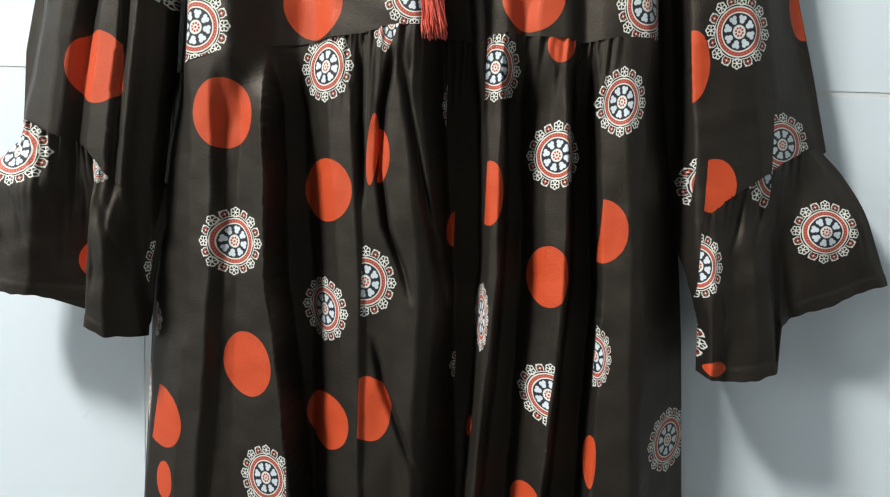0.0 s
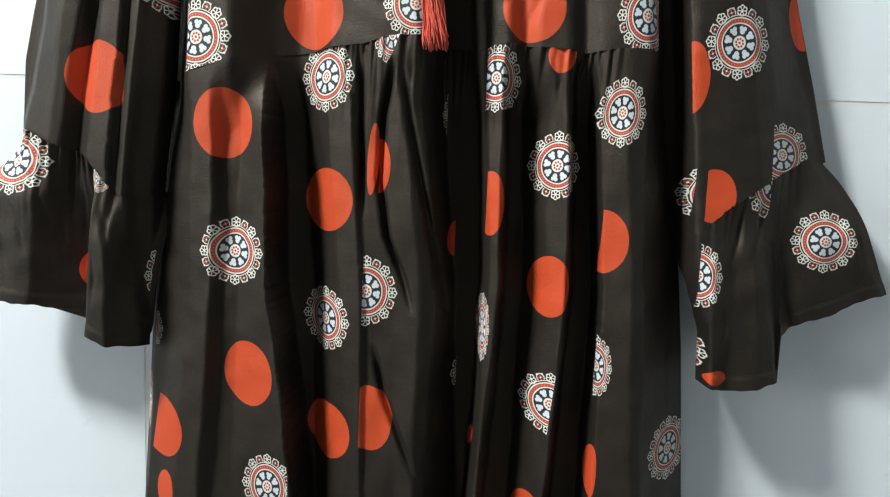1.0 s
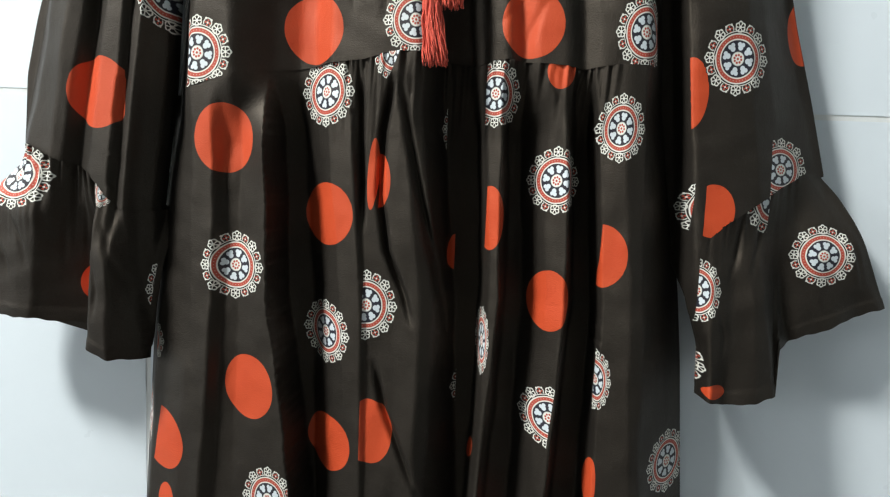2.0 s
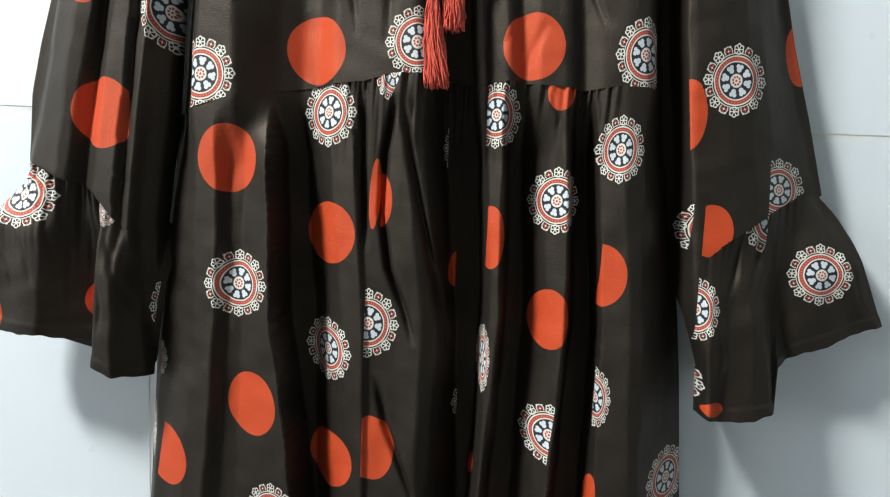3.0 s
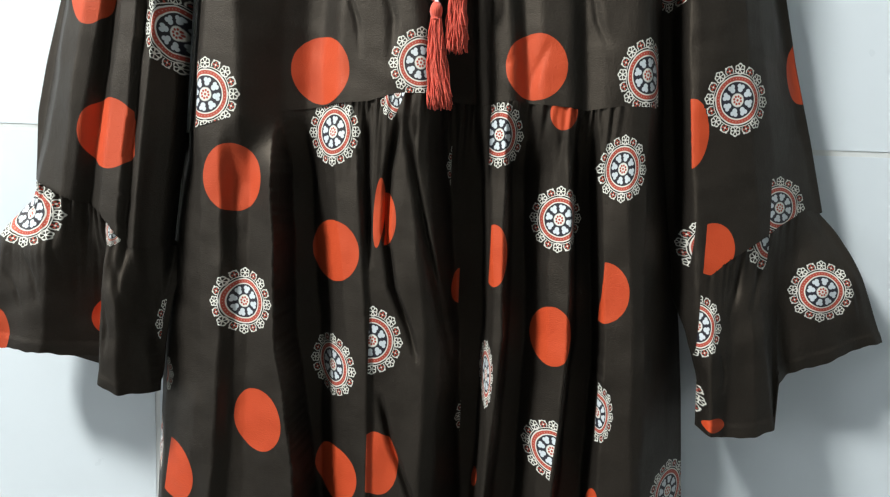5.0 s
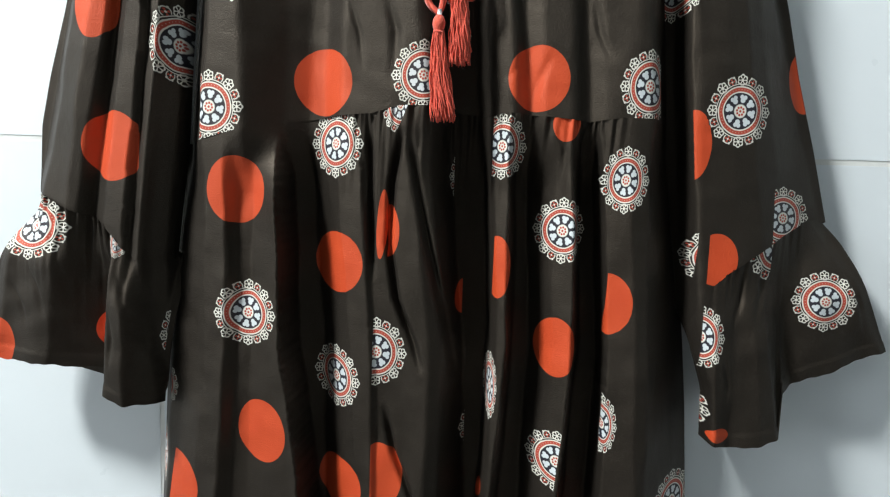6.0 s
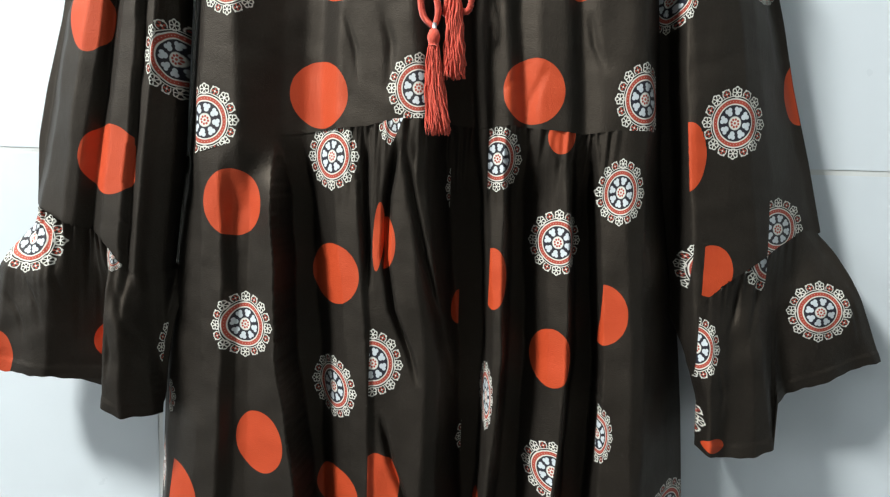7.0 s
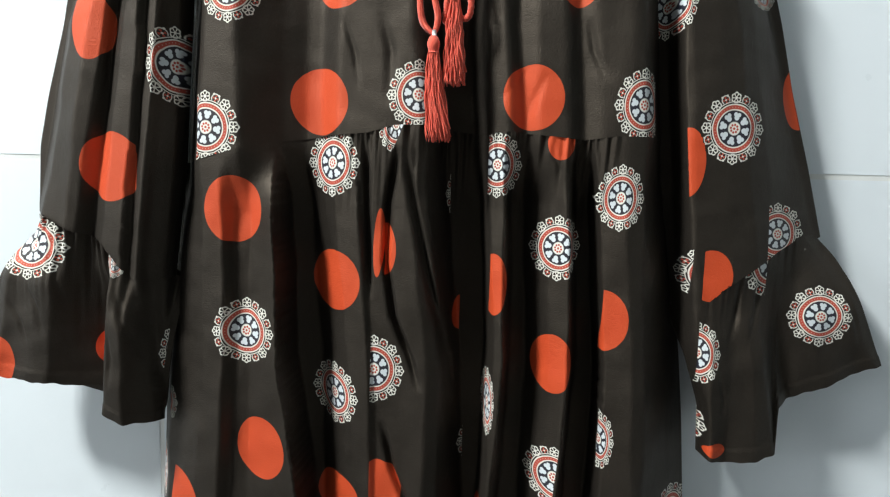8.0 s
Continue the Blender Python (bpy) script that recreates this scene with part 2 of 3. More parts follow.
turned("diffuser", [(0.235, -0.071), (0.22, -0.085), (0.12, -0.098)], GLOW, lamp, "glowing white diffuser")


# ---- the dress ----
BACK_Y = 0.668          # where the cloth lies against the wall
GRID = 0.0015           # spacing of the cloth's threads in the mesh


def line(*pairs):
    """A line through (at, value) pairs, as a function."""
    pts = sorted((pairs[i], pairs[i + 1]) for i in range(0, len(pairs), 2))
    a, b = [p[0] for p in pts], [p[1] for p in pts]
    return lambda q: np.interp(q, a, b)


def upright(*pairs):
    """A side edge given as x, z pairs: x as a function of z."""
    return line(*[v for i in range(0, len(pairs), 2) for v in (pairs[i + 1], pairs[i])])


def soften(y, width):
    n = max(int(width), 1)
    kern = np.hanning(2 * n + 3)[1:-1]
    kern /= kern.sum()
    return np.convolve(np.pad(y, n, mode="edge"), kern, mode="valid")


def ripple(x, z, seed, fx, fz):
    """Smooth noise over the cloth, about -1 to 1."""
    rng = np.random.RandomState(seed)
    total = np.zeros_like(x)
    for _ in range(7):
        a, b, c = rng.uniform(0.4, 1.3) * fx, rng.uniform(-1, 1) * fz, rng.uniform(0, 6.28)
        total += np.sin(a * x + b * z + c)
    return total / 3.5


class Cloth:
    """A hanging tube of cloth: a folded front and a plain back, open at the hem."""

    def __init__(self, name, left, right, top, bottom, levels, folds, front, label, parent, spread=None, gather=None, hung=None, back=BACK_Y, seed=1, soft=2, wave=0.0011, tuck=0.0):
        self.name, self.front, self.levels, self.folds = name, front, levels, folds
        self.left, self.right, self.top, self.bottom = left, right, top, bottom
        self.hung, self.back, self.tuck = hung, back, tuck
        self.spread, self.gather, self.seed, self.soft, self.wave = spread, gather, seed, soft, wave
        self.label, self.parent, self.motifs, self.creases, self.hem = label, parent, [], [], 0.0 if name in ("bodice", "sleeve") else 1.0

    def crease(self, width, depth, *pairs):
        """A narrow furrow along x, z pairs."""
        zs = [pairs[i + 1] for i in range(0, len(pairs), 2)]
        self.creases.append((width, depth, min(zs), max(zs), upright(*pairs)))

    def dot(self, x, z, rx, rz, turn=0.0, cut=None):
        self.motifs.append((1.0, x, z, rx, rz, turn, cut))

    def medallion(self, x, z, rx, rz, turn=0.0, cut=None):
        self.motifs.append((2.0, x, z, rx, rz, turn, cut))

    def build(self):
        zt, zb = self.levels[0], self.levels[-1]
        rows = int((zt - zb) / (GRID * 1.5)) + 1
        widest = max(abs(self.right(z) - self.left(z)) for z in np.linspace(zb, zt, 12))
        cols = int(widest / GRID) + 1
        fx = np.array([f[:-1] for f in self.folds])
        fd = np.array([f[-1] for f in self.folds])
        mean = np.median(fd[1:-1])
        X, Y, Z = [], [], []
        sides = []
        for edge in (self.left, self.right):
            run = []
            for i in range(rows):
                t = i / (rows - 1)
                x = edge(zt + (zb - zt) * t)
                for _ in range(8):
                    x = 0.5 * x + 0.5 * edge(self.top(x) + (self.bottom(x) - self.top(x)) * t)
                run.append(x)
            sides.append(soften(np.array(run), 5))
        for i in range(rows):
            t = i / (rows - 1)
            zn = zt + (zb - zt) * t
            ends = (sides[0][i], sides[1][i])
            xs = np.linspace(ends[0], ends[1], cols)
            zs = self.top(xs) + (self.bottom(xs) - self.top(xs)) * t
            zs = zs + self.hem * t * t * 0.0010 * (np.sin(xs * 75 + self.seed) + 0.7 * np.sin(xs * 181) + 0.4 * np.sin(xs * 420))
            at = np.array([np.interp(-zn, [-v for v in self.levels], row) for row in fx])
            wob = np.array([math.sin(zn * 31 + 2.1 * n) + 0.6 * math.sin(zn * 83 + 3.7 * n) for n in range(len(at))]) * 0.0009
            wob[0] = wob[-1] = 0
            at = np.maximum.accumulate(at + wob + np.arange(len(at)) * 1e-6)
            idx = np.arange(len(at))
            at = np.maximum(np.minimum(at, ends[1] - idx[::-1] * 0.0008), ends[0] + idx * 0.0008)
            d = fd.copy()
            if self.spread:
                g = np.interp(t, [0, self.spread[0]], [self.spread[1], 1.0])
                d[1:-1] = mean + (d[1:-1] - mean) * g
            y = soften(np.interp(xs, at, d), self.soft)
            if self.hung:
                f = min(t * (zt - zb) / self.hung[1], 1.0)
                f = f * f * (3 - 2 * f)
                y = y * f + (1 - f) * (np.interp(xs, self.hung[0].X[-1], self.hung[0].Y[-1]) + 0.0006 - self.front)
            X.append(xs), Y.append(y), Z.append(zs)
        X, Y, Z = np.array(X), np.array(Y), np.array(Z)
        inner = np.minimum(1, np.minimum(np.arange(cols), np.arange(cols)[::-1]) / 14.0)[None, :]
        Y += inner * self.wave * (ripple(X, Z, self.seed, 60, 30) + 0.6 * ripple(X, Z, self.seed + 9, 140, 60) + 0.35 * ripple(X, Z, self.seed + 5, 90, 260))
        if self.gather:
            lo, hi, amp, reach = self.gather
            down = np.maximum(self.top(X) - Z, 0)
            area = np.clip((X - lo) / 0.02, 0, 1) * np.clip((hi - X) / 0.02, 0, 1)
            pulled = X + 0.004 * np.sin(X * 90 + 1.0)
            Y += amp * area * np.exp(-down / reach) * (np.sin(pulled * 620 + 3 * np.sin(X * 47)) + 0.6 * np.sin(pulled * 990 + down * 60))
        for width, depth, zl, zh, path in self.creases:
            off = (X - path(Z)) / width
            fade = np.clip((Z - zl) / 0.05, 0, 1) * np.clip((zh - Z) / 0.03, 0, 1)
            Y += depth * fade * np.exp(-off * off)
        flat = X, Z
        down = np.linspace(0, 1, rows)[:, None]
        Y += self.tuck * down
        grow = 1 + self.tuck * down / 0.6
        low = Z - self.bottom(X)
        Y -= 0.0009 * np.clip((0.013 - low) / 0.0015, 0, 1) * self.hem
        X, Z = 0.175 + (X - 0.175) * grow, 1.30 + (Z - 1.30) * grow
        Y = np.minimum(self.front + Y, self.back - 0.002)
        nb = 10
        verts = list(np.stack([X, Y, Z], -1).reshape(-1, 3))
        for i in range(rows):
            for j in range(1, nb):
                f = 1 - j / nb
                verts.append((X[i, 0] + (X[i, -1] - X[i, 0]) * f, self.back, np.interp(f, [0, 1], [Z[i, 0], Z[i, -1]])))
        n0 = rows * cols
        q = (np.arange(rows - 1)[:, None] * cols + np.arange(cols - 1)[None, :]).reshape(-1)
        front = np.stack([q, q + cols, q + cols + 1, q + 1], -1)
        faces = [tuple(map(int, f)) for f in front]
        for i in range(rows - 1):
            a, b = ([r * cols + cols - 1] + [n0 + r * (nb - 1) + j for j in range(nb - 1)] + [r * cols] for r in (i, i + 1))
            faces += [(a[j], b[j], b[j + 1], a[j + 1]) for j in range(nb)]
        ob = mesh_object(self.name, verts, faces, COTTON, self.parent, self.label)
        # motifs printed on the cloth: every facet takes the one that it lies nearest to
        cx, cz = flat[0].reshape(-1)[front], flat[1].reshape(-1)[front]
        best = np.full(len(front), 1.6)
        spot = np.zeros((len(faces), 4, 3))
        spot[..., 0] = 9.0
        trim = np.ones((len(faces), 4))
        for kind, x, z, rx, rz, turn, cut in self.motifs:
            c, s = math.cos(radians(turn)), math.sin(radians(turn))
            dx, dz = cx - x, cz - z
            a, b = (c * dx + s * dz) / rx, (-s * dx + c * dz) / rz
            off = dx * cut[0] + dz * cut[1] + cut[2] if cut else np.ones_like(cx)
            far = (a * a + b * b).mean(1) + np.where(off.max(1) < 0, 50, 0)
            near = np.nonzero(far < best)[0]
            best[near] = far[near]
            spot[near] = np.stack([a, b, np.full_like(a, kind)], -1)[near]
            trim[near] = off[near]
        at = ob.data.attributes.new("motif", "FLOAT_VECTOR", "CORNER")
        at.data.foreach_set("vector", spot.reshape(-1))
        at = ob.data.attributes.new("trim", "FLOAT", "CORNER")
        at.data.foreach_set("value", trim.reshape(-1))
        self.X, self.Y, self.Z = X, Y, Z
        return ob


dress = tagged(new("tunic_dress"), "dark brown cotton tunic printed with red dots and lace medallions", "dress")

SEAM = line(-0.1295, 1.3573, -0.1126, 1.3610, -0.0735, 1.3711, -0.0347, 1.3801, 0.0064, 1.3864, 0.0580, 1.3904, 0.0847, 1.3978, 0.1222, 1.3987, 0.1703, 1.3922, 0.1966, 1.3939, 0.2283, 1.3907, 0.2650, 1.3875, 0.2958, 1.3914, 0.3523, 1.3919)
FLAT_LOW = lambda z: line(-1.0, z, 2.0, z)
Z_TOP, Z_MID, Z_LOW, Z_HEM = 1.512, 1.171, 0.945, 0.80

# bodice above the seam, up to the shoulders
bodice = Cloth(
    "bodice",
    upright(-0.1448, 1.3565, -0.1409, 1.4314, -0.1347, 1.5323, -0.1194, 1.6618),
    upright(0.3544, 1.3712, 0.3486, 1.4425, 0.3414, 1.5387, 0.3205, 1.6624),
    line(-0.09, 1.63, 0.03, 1.67, 0.09, 1.60, 0.19, 1.60, 0.25, 1.67, 0.37, 1.63), SEAM, (1.64, Z_TOP, 1.39),
    [
        (-0.1193, -0.1347, -0.1447, 0.068),
        (-0.0926, -0.1057, -0.1148, 0.016),
        (-0.0740, -0.0713, -0.0668, 0.006),
        (-0.0330, -0.0310, -0.0350, 0.033),
        (-0.0040, -0.0080, -0.0120, 0.043),
        (0.0110, 0.0090, 0.0060, 0.041),
        (0.0300, 0.0290, 0.0260, 0.018),
        (0.0985, 0.1011, 0.1105, 0.004),
        (0.1130, 0.1156, 0.1229, 0.012),
        (0.1205, 0.1205, 0.1268, 0.056),
        (0.1555, 0.1571, 0.1630, 0.056),
        (0.1688, 0.1699, 0.1767, 0.016),
        (0.1853, 0.1878, 0.1964, 0.006),
        (0.1968, 0.1994, 0.2074, 0.020),
        (0.2132, 0.2147, 0.2224, 0.008),
        (0.2406, 0.2422, 0.2508, 0.005),
        (0.2522, 0.2532, 0.2639, 0.018),
        (0.2687, 0.2692, 0.2790, 0.009),
        (0.3000, 0.3024, 0.3108, 0.003),
        (0.3102, 0.3152, 0.3238, 0.005),
        (0.3201, 0.3289, 0.3387, 0.036),
        (0.3295, 0.3414, 0.3518, 0.068),
    ],
    0.584, "plain brown cotton bodice over the gathered skirt", dress, seed=21, soft=5, wave=0.0009)
bodice.dot(0.0058, 1.4211, 0.0315, 0.0336, 20)
bodice.dot(0.2155, 1.4259, 0.0290, 0.0310, 10)
bodice.dot(0.0283, 1.5347, 0.0269, 0.0270)
bodice.dot(0.2542, 1.5290, 0.0182, 0.0205)
bodice.medallion(-0.1039, 1.3923, 0.0375, 0.0356, cut=(1, 0, 0.0132))
bodice.medallion(0.1074, 1.4261, 0.0313, 0.0329, cut=(-1, 0, 0.0121))
bodice.medallion(0.3174, 1.4201, 0.0275, 0.0340, cut=(-1, 0, 0.0165))
bodice.medallion(-0.0777, 1.5239, 0.0303, 0.0336)
bodice.crease(0.0039, 0.0045, 0.1866, 1.4232, 0.1989, 1.4404, 0.2130, 1.4575)
bodice.crease(0.0044, 0.0050, 0.2088, 1.3980, 0.2157, 1.4223, 0.2257, 1.4487)
bodice.crease(0.0050, 0.0040, 0.0697, 1.5031, 0.0797, 1.4672, 0.0780, 1.4137)
bodice.crease(0.0034, 0.0060, 0.2640, 1.5000, 0.2700, 1.4700, 0.2810, 1.4420)
bodice.crease(0.0030, 0.0035, 0.0320, 1.5000, 0.0440, 1.4650, 0.0480, 1.4300)
bodice.build()

# skirt: pleats fall from the gathered seam; each ridge is steeper on its right (x at the seam, half way and low down; depth)
PLEATS_A = [
    (-0.1466, -0.1760, -0.1899, 0.070),
    (-0.1285, -0.1564, -0.1707, 0.040),
    (-0.1088, -0.1137, -0.1306, 0.018),
    (-0.0880, -0.0890, -0.1030, 0.010),
    (-0.0800, -0.0800, -0.0930, 0.0215),
    (-0.0622, -0.0650, -0.0710, 0.0210),
    (-0.0353, -0.0275, 0.0006, 0.000),
    (-0.0502, -0.0402, -0.0097, 0.058),
    (-0.0160, 0.0010, 0.0060, 0.066),
    (0.0060, 0.0240, 0.0280, 0.034),
    (0.0185, 0.0369, 0.0513, 0.020),
    (0.0427, 0.0614, 0.0658, 0.010),
    (0.0446, 0.0630, 0.0682, 0.016),
    (0.0694, 0.0923, 0.0997, 0.011),
    (0.0919, 0.1196, 0.1188, 0.004),
    (0.1089, 0.1350, 0.1291, 0.014),
    (0.1203, 0.1420, 0.1442, 0.040),
    (0.1265, 0.1490, 0.1600, 0.066),
]
PLEATS_B = [
    (0.1662, 0.1792, 0.1723, 0.064),
    (0.1741, 0.1841, 0.1762, 0.014),
    (0.1902, 0.1964, 0.1824, 0.005),
    (0.1959, 0.2027, 0.1916, 0.044),
    (0.2080, 0.2200, 0.2150, 0.052),
    (0.2313, 0.2418, 0.2368, 0.020),
    (0.2505, 0.2604, 0.2496, 0.004),
    (0.2606, 0.2703, 0.2601, 0.048),
    (0.2727, 0.2931, 0.2885, 0.052),
    (0.2751, 0.2941, 0.2968, 0.015),
    (0.3013, 0.3210, 0.3330, 0.004),
    (0.3200, 0.3330, 0.3440, 0.008),
    (0.3290, 0.3460, 0.3580, 0.024),
    (0.3400, 0.3640, 0.3800, 0.046),
    (0.3523, 0.3839, 0.4047, 0.070),
]
skirt = Cloth(
    "skirt",
    upright(-0.1466, 1.3979, -0.1581, 1.2856, -0.1767, 1.1439, -0.1798, 1.0677, -0.1899, 0.8855, -0.1981, 0.7300),
    upright(0.3520, 1.4107, 0.3645, 1.3044, 0.3837, 1.1712, 0.3915, 1.0995, 0.4047, 0.9283, 0.4189, 0.7832),
    SEAM, FLAT_LOW(Z_HEM), (1.400, Z_MID, Z_LOW, Z_HEM),
    [(a, b, c, c + 0.4 * (c - b), d) for a, b, c, d in PLEATS_A + PLEATS_B],
    0.586, "gathered brown cotton skirt in deep hanging pleats", dress,
    hung=(bodice, 0.07), gather=(0.0147, 0.3065, 0.0016, 0.035), seed=3)

skirt.crease(0.0028, 0.010, 0.0557, 1.3883, 0.0568, 1.3174, 0.0601, 1.2244)
skirt.crease(0.0033, 0.012, 0.0883, 1.3788, 0.0784, 1.3233, 0.0766, 1.2636, 0.0851, 1.2085, 0.1041, 1.1651, 0.1130, 1.1336)
skirt.crease(0.0033, 0.009, 0.0740, 1.1011, 0.0861, 1.0482, 0.1071, 0.9999, 0.1279, 0.9525)
skirt.crease(0.0039, 0.009, 0.0943, 1.3787, 0.1047, 1.3181, 0.1160, 1.2650, 0.1317, 1.1991, 0.1493, 1.0950)
skirt.crease(0.0028, 0.006, 0.2327, 1.3899, 0.2427, 1.3585, 0.2383, 1.3484)
skirt.crease(0.0028, 0.006, 0.2702, 1.3973, 0.2591, 1.3662, 0.2655, 1.3324)
skirt.crease(0.0022, 0.0025, 0.3149, 1.2218, 0.3281, 1.2351, 0.3436, 1.2514)
skirt.crease(0.0022, 0.004, 0.1069, 1.3792, 0.1041, 1.3540, 0.1033, 1.3388)

skirt.dot(-0.0778, 1.3124, 0.0301, 0.0340)
skirt.dot(0.0209, 1.2419, 0.0307, 0.0319)
skirt.dot(0.0695, 1.2830, 0.0055, 0.0350, -3)
skirt.dot(0.0750, 1.2770, 0.0125, 0.0265, cut=(1, 0, 0))
skirt.dot(0.1835, 1.2454, 0.0141, 0.0314, cut=(1, 0, 0.0033))
skirt.dot(0.1499, 1.2059, 0.0082, 0.0191, cut=(-1, 0, -0.0006))
skirt.dot(0.2914, 1.2135, 0.0240, 0.0311, cut=(1, 0, 0))
skirt.dot(0.2444, 1.1672, 0.0198, 0.0306)
skirt.dot(-0.0513, 1.0646, 0.0275, 0.0339, 12, cut=(-1, 0, 0.0286))
skirt.dot(0.0250, 1.0020, 0.0278, 0.0303)
skirt.dot(0.0723, 1.0253, 0.0231, 0.0339, 6, cut=(1, 0, 0.0094))
skirt.dot(-0.1490, 0.9990, 0.0270, 0.0340, 20, cut=(1, -0.15, 0.0090))
skirt.dot(-0.1441, 0.9305, 0.0110, 0.0206)
skirt.dot(0.1740, 0.9988, 0.0022, 0.0127, -8)
skirt.dot(0.2348, 0.9340, 0.0150, 0.0212, cut=(-1, 0, 0.0099))
skirt.dot(0.2960, 0.9831, 0.0047, 0.0269)
skirt.dot(0.2435, 1.3847, 0.0130, 0.0167)
skirt.medallion(0.0201, 1.3609, 0.0296, 0.0340)
skirt.medallion(0.0860, 1.3984, 0.0185, 0.0282, cut=(-1, 0.45, 0.0077))
skirt.medallion(0.1838, 1.3624, 0.0244, 0.0316, cut=(1, 0, 0.0088))
skirt.medallion(0.2451, 1.2836, 0.0264, 0.0323)
skirt.medallion(0.3010, 1.3340, 0.0220, 0.0318)
skirt.medallion(-0.0675, 1.1876, 0.0335, 0.0342)
skirt.medallion(0.0203, 1.1200, 0.0296, 0.0337)
skirt.medallion(0.0660, 1.1545, 0.0312, 0.0354, cut=(1, 0, 0.0033))
skirt.medallion(0.1815, 1.1227, 0.0068, 0.0328)
skirt.medallion(0.2504, 1.0524, 0.0289, 0.0312, cut=(-1, 0.09, 0.0017))
skirt.medallion(0.2948, 1.0898, 0.0137, 0.0309, cut=(1, 0, 0))
skirt.medallion(0.3787, 1.0000, 0.0272, 0.0333)
skirt.medallion(-0.0290, 0.9490, 0.0290, 0.0350, cut=(-1, 0, 0.0225))
skirt.medallion(0.1742, 1.0620, 0.0240, 0.0300, cut=(-1, 0, -0.0180))
skirt.medallion(0.1475, 1.3324, 0.0159, 0.0284, cut=(-1, 0, -0.0110))
skirt.medallion(-0.1782, 1.0134, 0.0083, 0.0329)
skirt.medallion(-0.1700, 1.1003, 0.0200, 0.0240, cut=(1, 0, -0.0090))
skirt.build()

# left-hand sleeve and its frill
sleeve_a = Cloth(
    "sleeve",
    upright(-0.3079, 1.2314, -0.3057, 1.3085, -0.3019, 1.3724, -0.2907, 1.4239, -0.2707, 1.4967, -0.2653, 1.5241, -0.2215, 1.6524),
    upright(-0.1538, 1.2376, -0.1474, 1.2910, -0.1393, 1.3550, -0.1349, 1.4288, -0.1282, 1.5281, -0.1081, 1.6556),
    line(-0.30, 1.60, -0.2, 1.62, -0.1, 1.64, 0.1, 1.64), line(-0.3202, 1.3031, -0.2797, 1.2990, -0.2426, 1.2839, -0.2112, 1.2730, -0.1802, 1.2395, -0.1090, 1.2341), (1.63, Z_TOP, 1.29),
    [
        (-0.2237, -0.2653, -0.3072, 0.055),
        (-0.2011, -0.2406, -0.2809, 0.024),
        (-0.1793, -0.2167, -0.2525, 0.010),
        (-0.1695, -0.1998, -0.2412, 0.012),
        (-0.1691, -0.1967, -0.2285, 0.026),
        (-0.1563, -0.1815, -0.2117, 0.010),
        (-0.1427, -0.1622, -0.1874, 0.005),
        (-0.1453, -0.1640, -0.1901, 0.016),
        (-0.1383, -0.1563, -0.1814, 0.011),
        (-0.1281, -0.1465, -0.1733, 0.006),
        (-0.1271, -0.1425, -0.1688, 0.018),
        (-0.1171, -0.1267, -0.1497, 0.034),
        (-0.1078, -0.1282, -0.1474, 0.060),
    ],
    0.582, "narrow brown cotton sleeve", dress, back=0.648, seed=33)
sleeve_a.dot(-0.1988, 1.3515, 0.0334, 0.0350, cut=(-1, 0, 0.0259))
sleeve_a.dot(-0.2180, 1.4905, 0.0231, 0.0361)
sleeve_a.medallion(-0.1378, 1.4517, 0.0231, 0.0384, cut=(-1, 0, 0.0072))
sleeve_a.build()

frill_a = Cloth(
    "sleeve_frill",
    upright(-0.2878, 1.3037, -0.2959, 1.2938, -0.3034, 1.2833, -0.3201, 1.2541, -0.3335, 1.2188, -0.3437, 1.1418, -0.3464, 1.0692),
    upright(-0.1368, 1.3088, -0.1395, 1.2383, -0.1469, 1.1804, -0.1538, 1.1391, -0.1584, 1.0794),
    line(-0.3203, 1.3015, -0.2797, 1.3001, -0.2426, 1.2850, -0.2112, 1.2741, -0.1802, 1.2406, -0.1374, 1.2357),
    line(-0.3386, 1.1322, -0.3028, 1.1288, -0.2218, 1.1202, -0.2185, 1.1065, -0.1881, 1.0931, -0.1413, 1.0847), (1.30, 1.125),
    [
        (-0.3144, -0.3455, 0.030),
        (-0.3014, -0.3311, 0.020),
        (-0.2507, -0.2729, 0.012),
        (-0.2363, -0.2433, 0.028),
        (-0.2050, -0.2150, 0.042),
        (-0.1969, -0.2069, 0.004),
        (-0.1822, -0.1815, 0.000),
        (-0.1782, -0.1767, 0.010),
        (-0.1780, -0.1566, 0.026),
        (-0.1693, -0.1580, 0.036),
        (-0.1374, -0.1558, 0.042),
    ],
    0.573, "flared gathered frill on the cuff", dress, back=0.640, tuck=0.012, hung=(sleeve_a, 0.07), gather=(-0.3158, -0.1786, 0.0022, 0.03), seed=41, wave=0.0026)
frill_a.medallion(-0.2896, 1.2687, 0.0455, 0.0341)
frill_a.medallion(-0.1951, 1.2549, 0.0097, 0.0146)
frill_a.medallion(-0.1416, 1.1578, 0.0204, 0.0344, cut=(-1, 0.15, -0.0143))
frill_a.dot(-0.2060, 1.1620, 0.0240, 0.0236, cut=(-1, 0, 0.0010))
frill_a.dot(-0.3290, 1.1455, 0.0207, 0.0284)
frill_a.crease(0.0030, 0.0040, -0.2900, 1.2300, -0.2780, 1.2050, -0.2740, 1.1750)
frill_a.crease(0.0026, 0.0035, -0.3150, 1.2150, -0.3000, 1.1900, -0.2930, 1.1600)
frill_a.crease(0.0028, 0.0040, -0.2560, 1.2700, -0.2580, 1.2350, -0.2500, 1.2000)
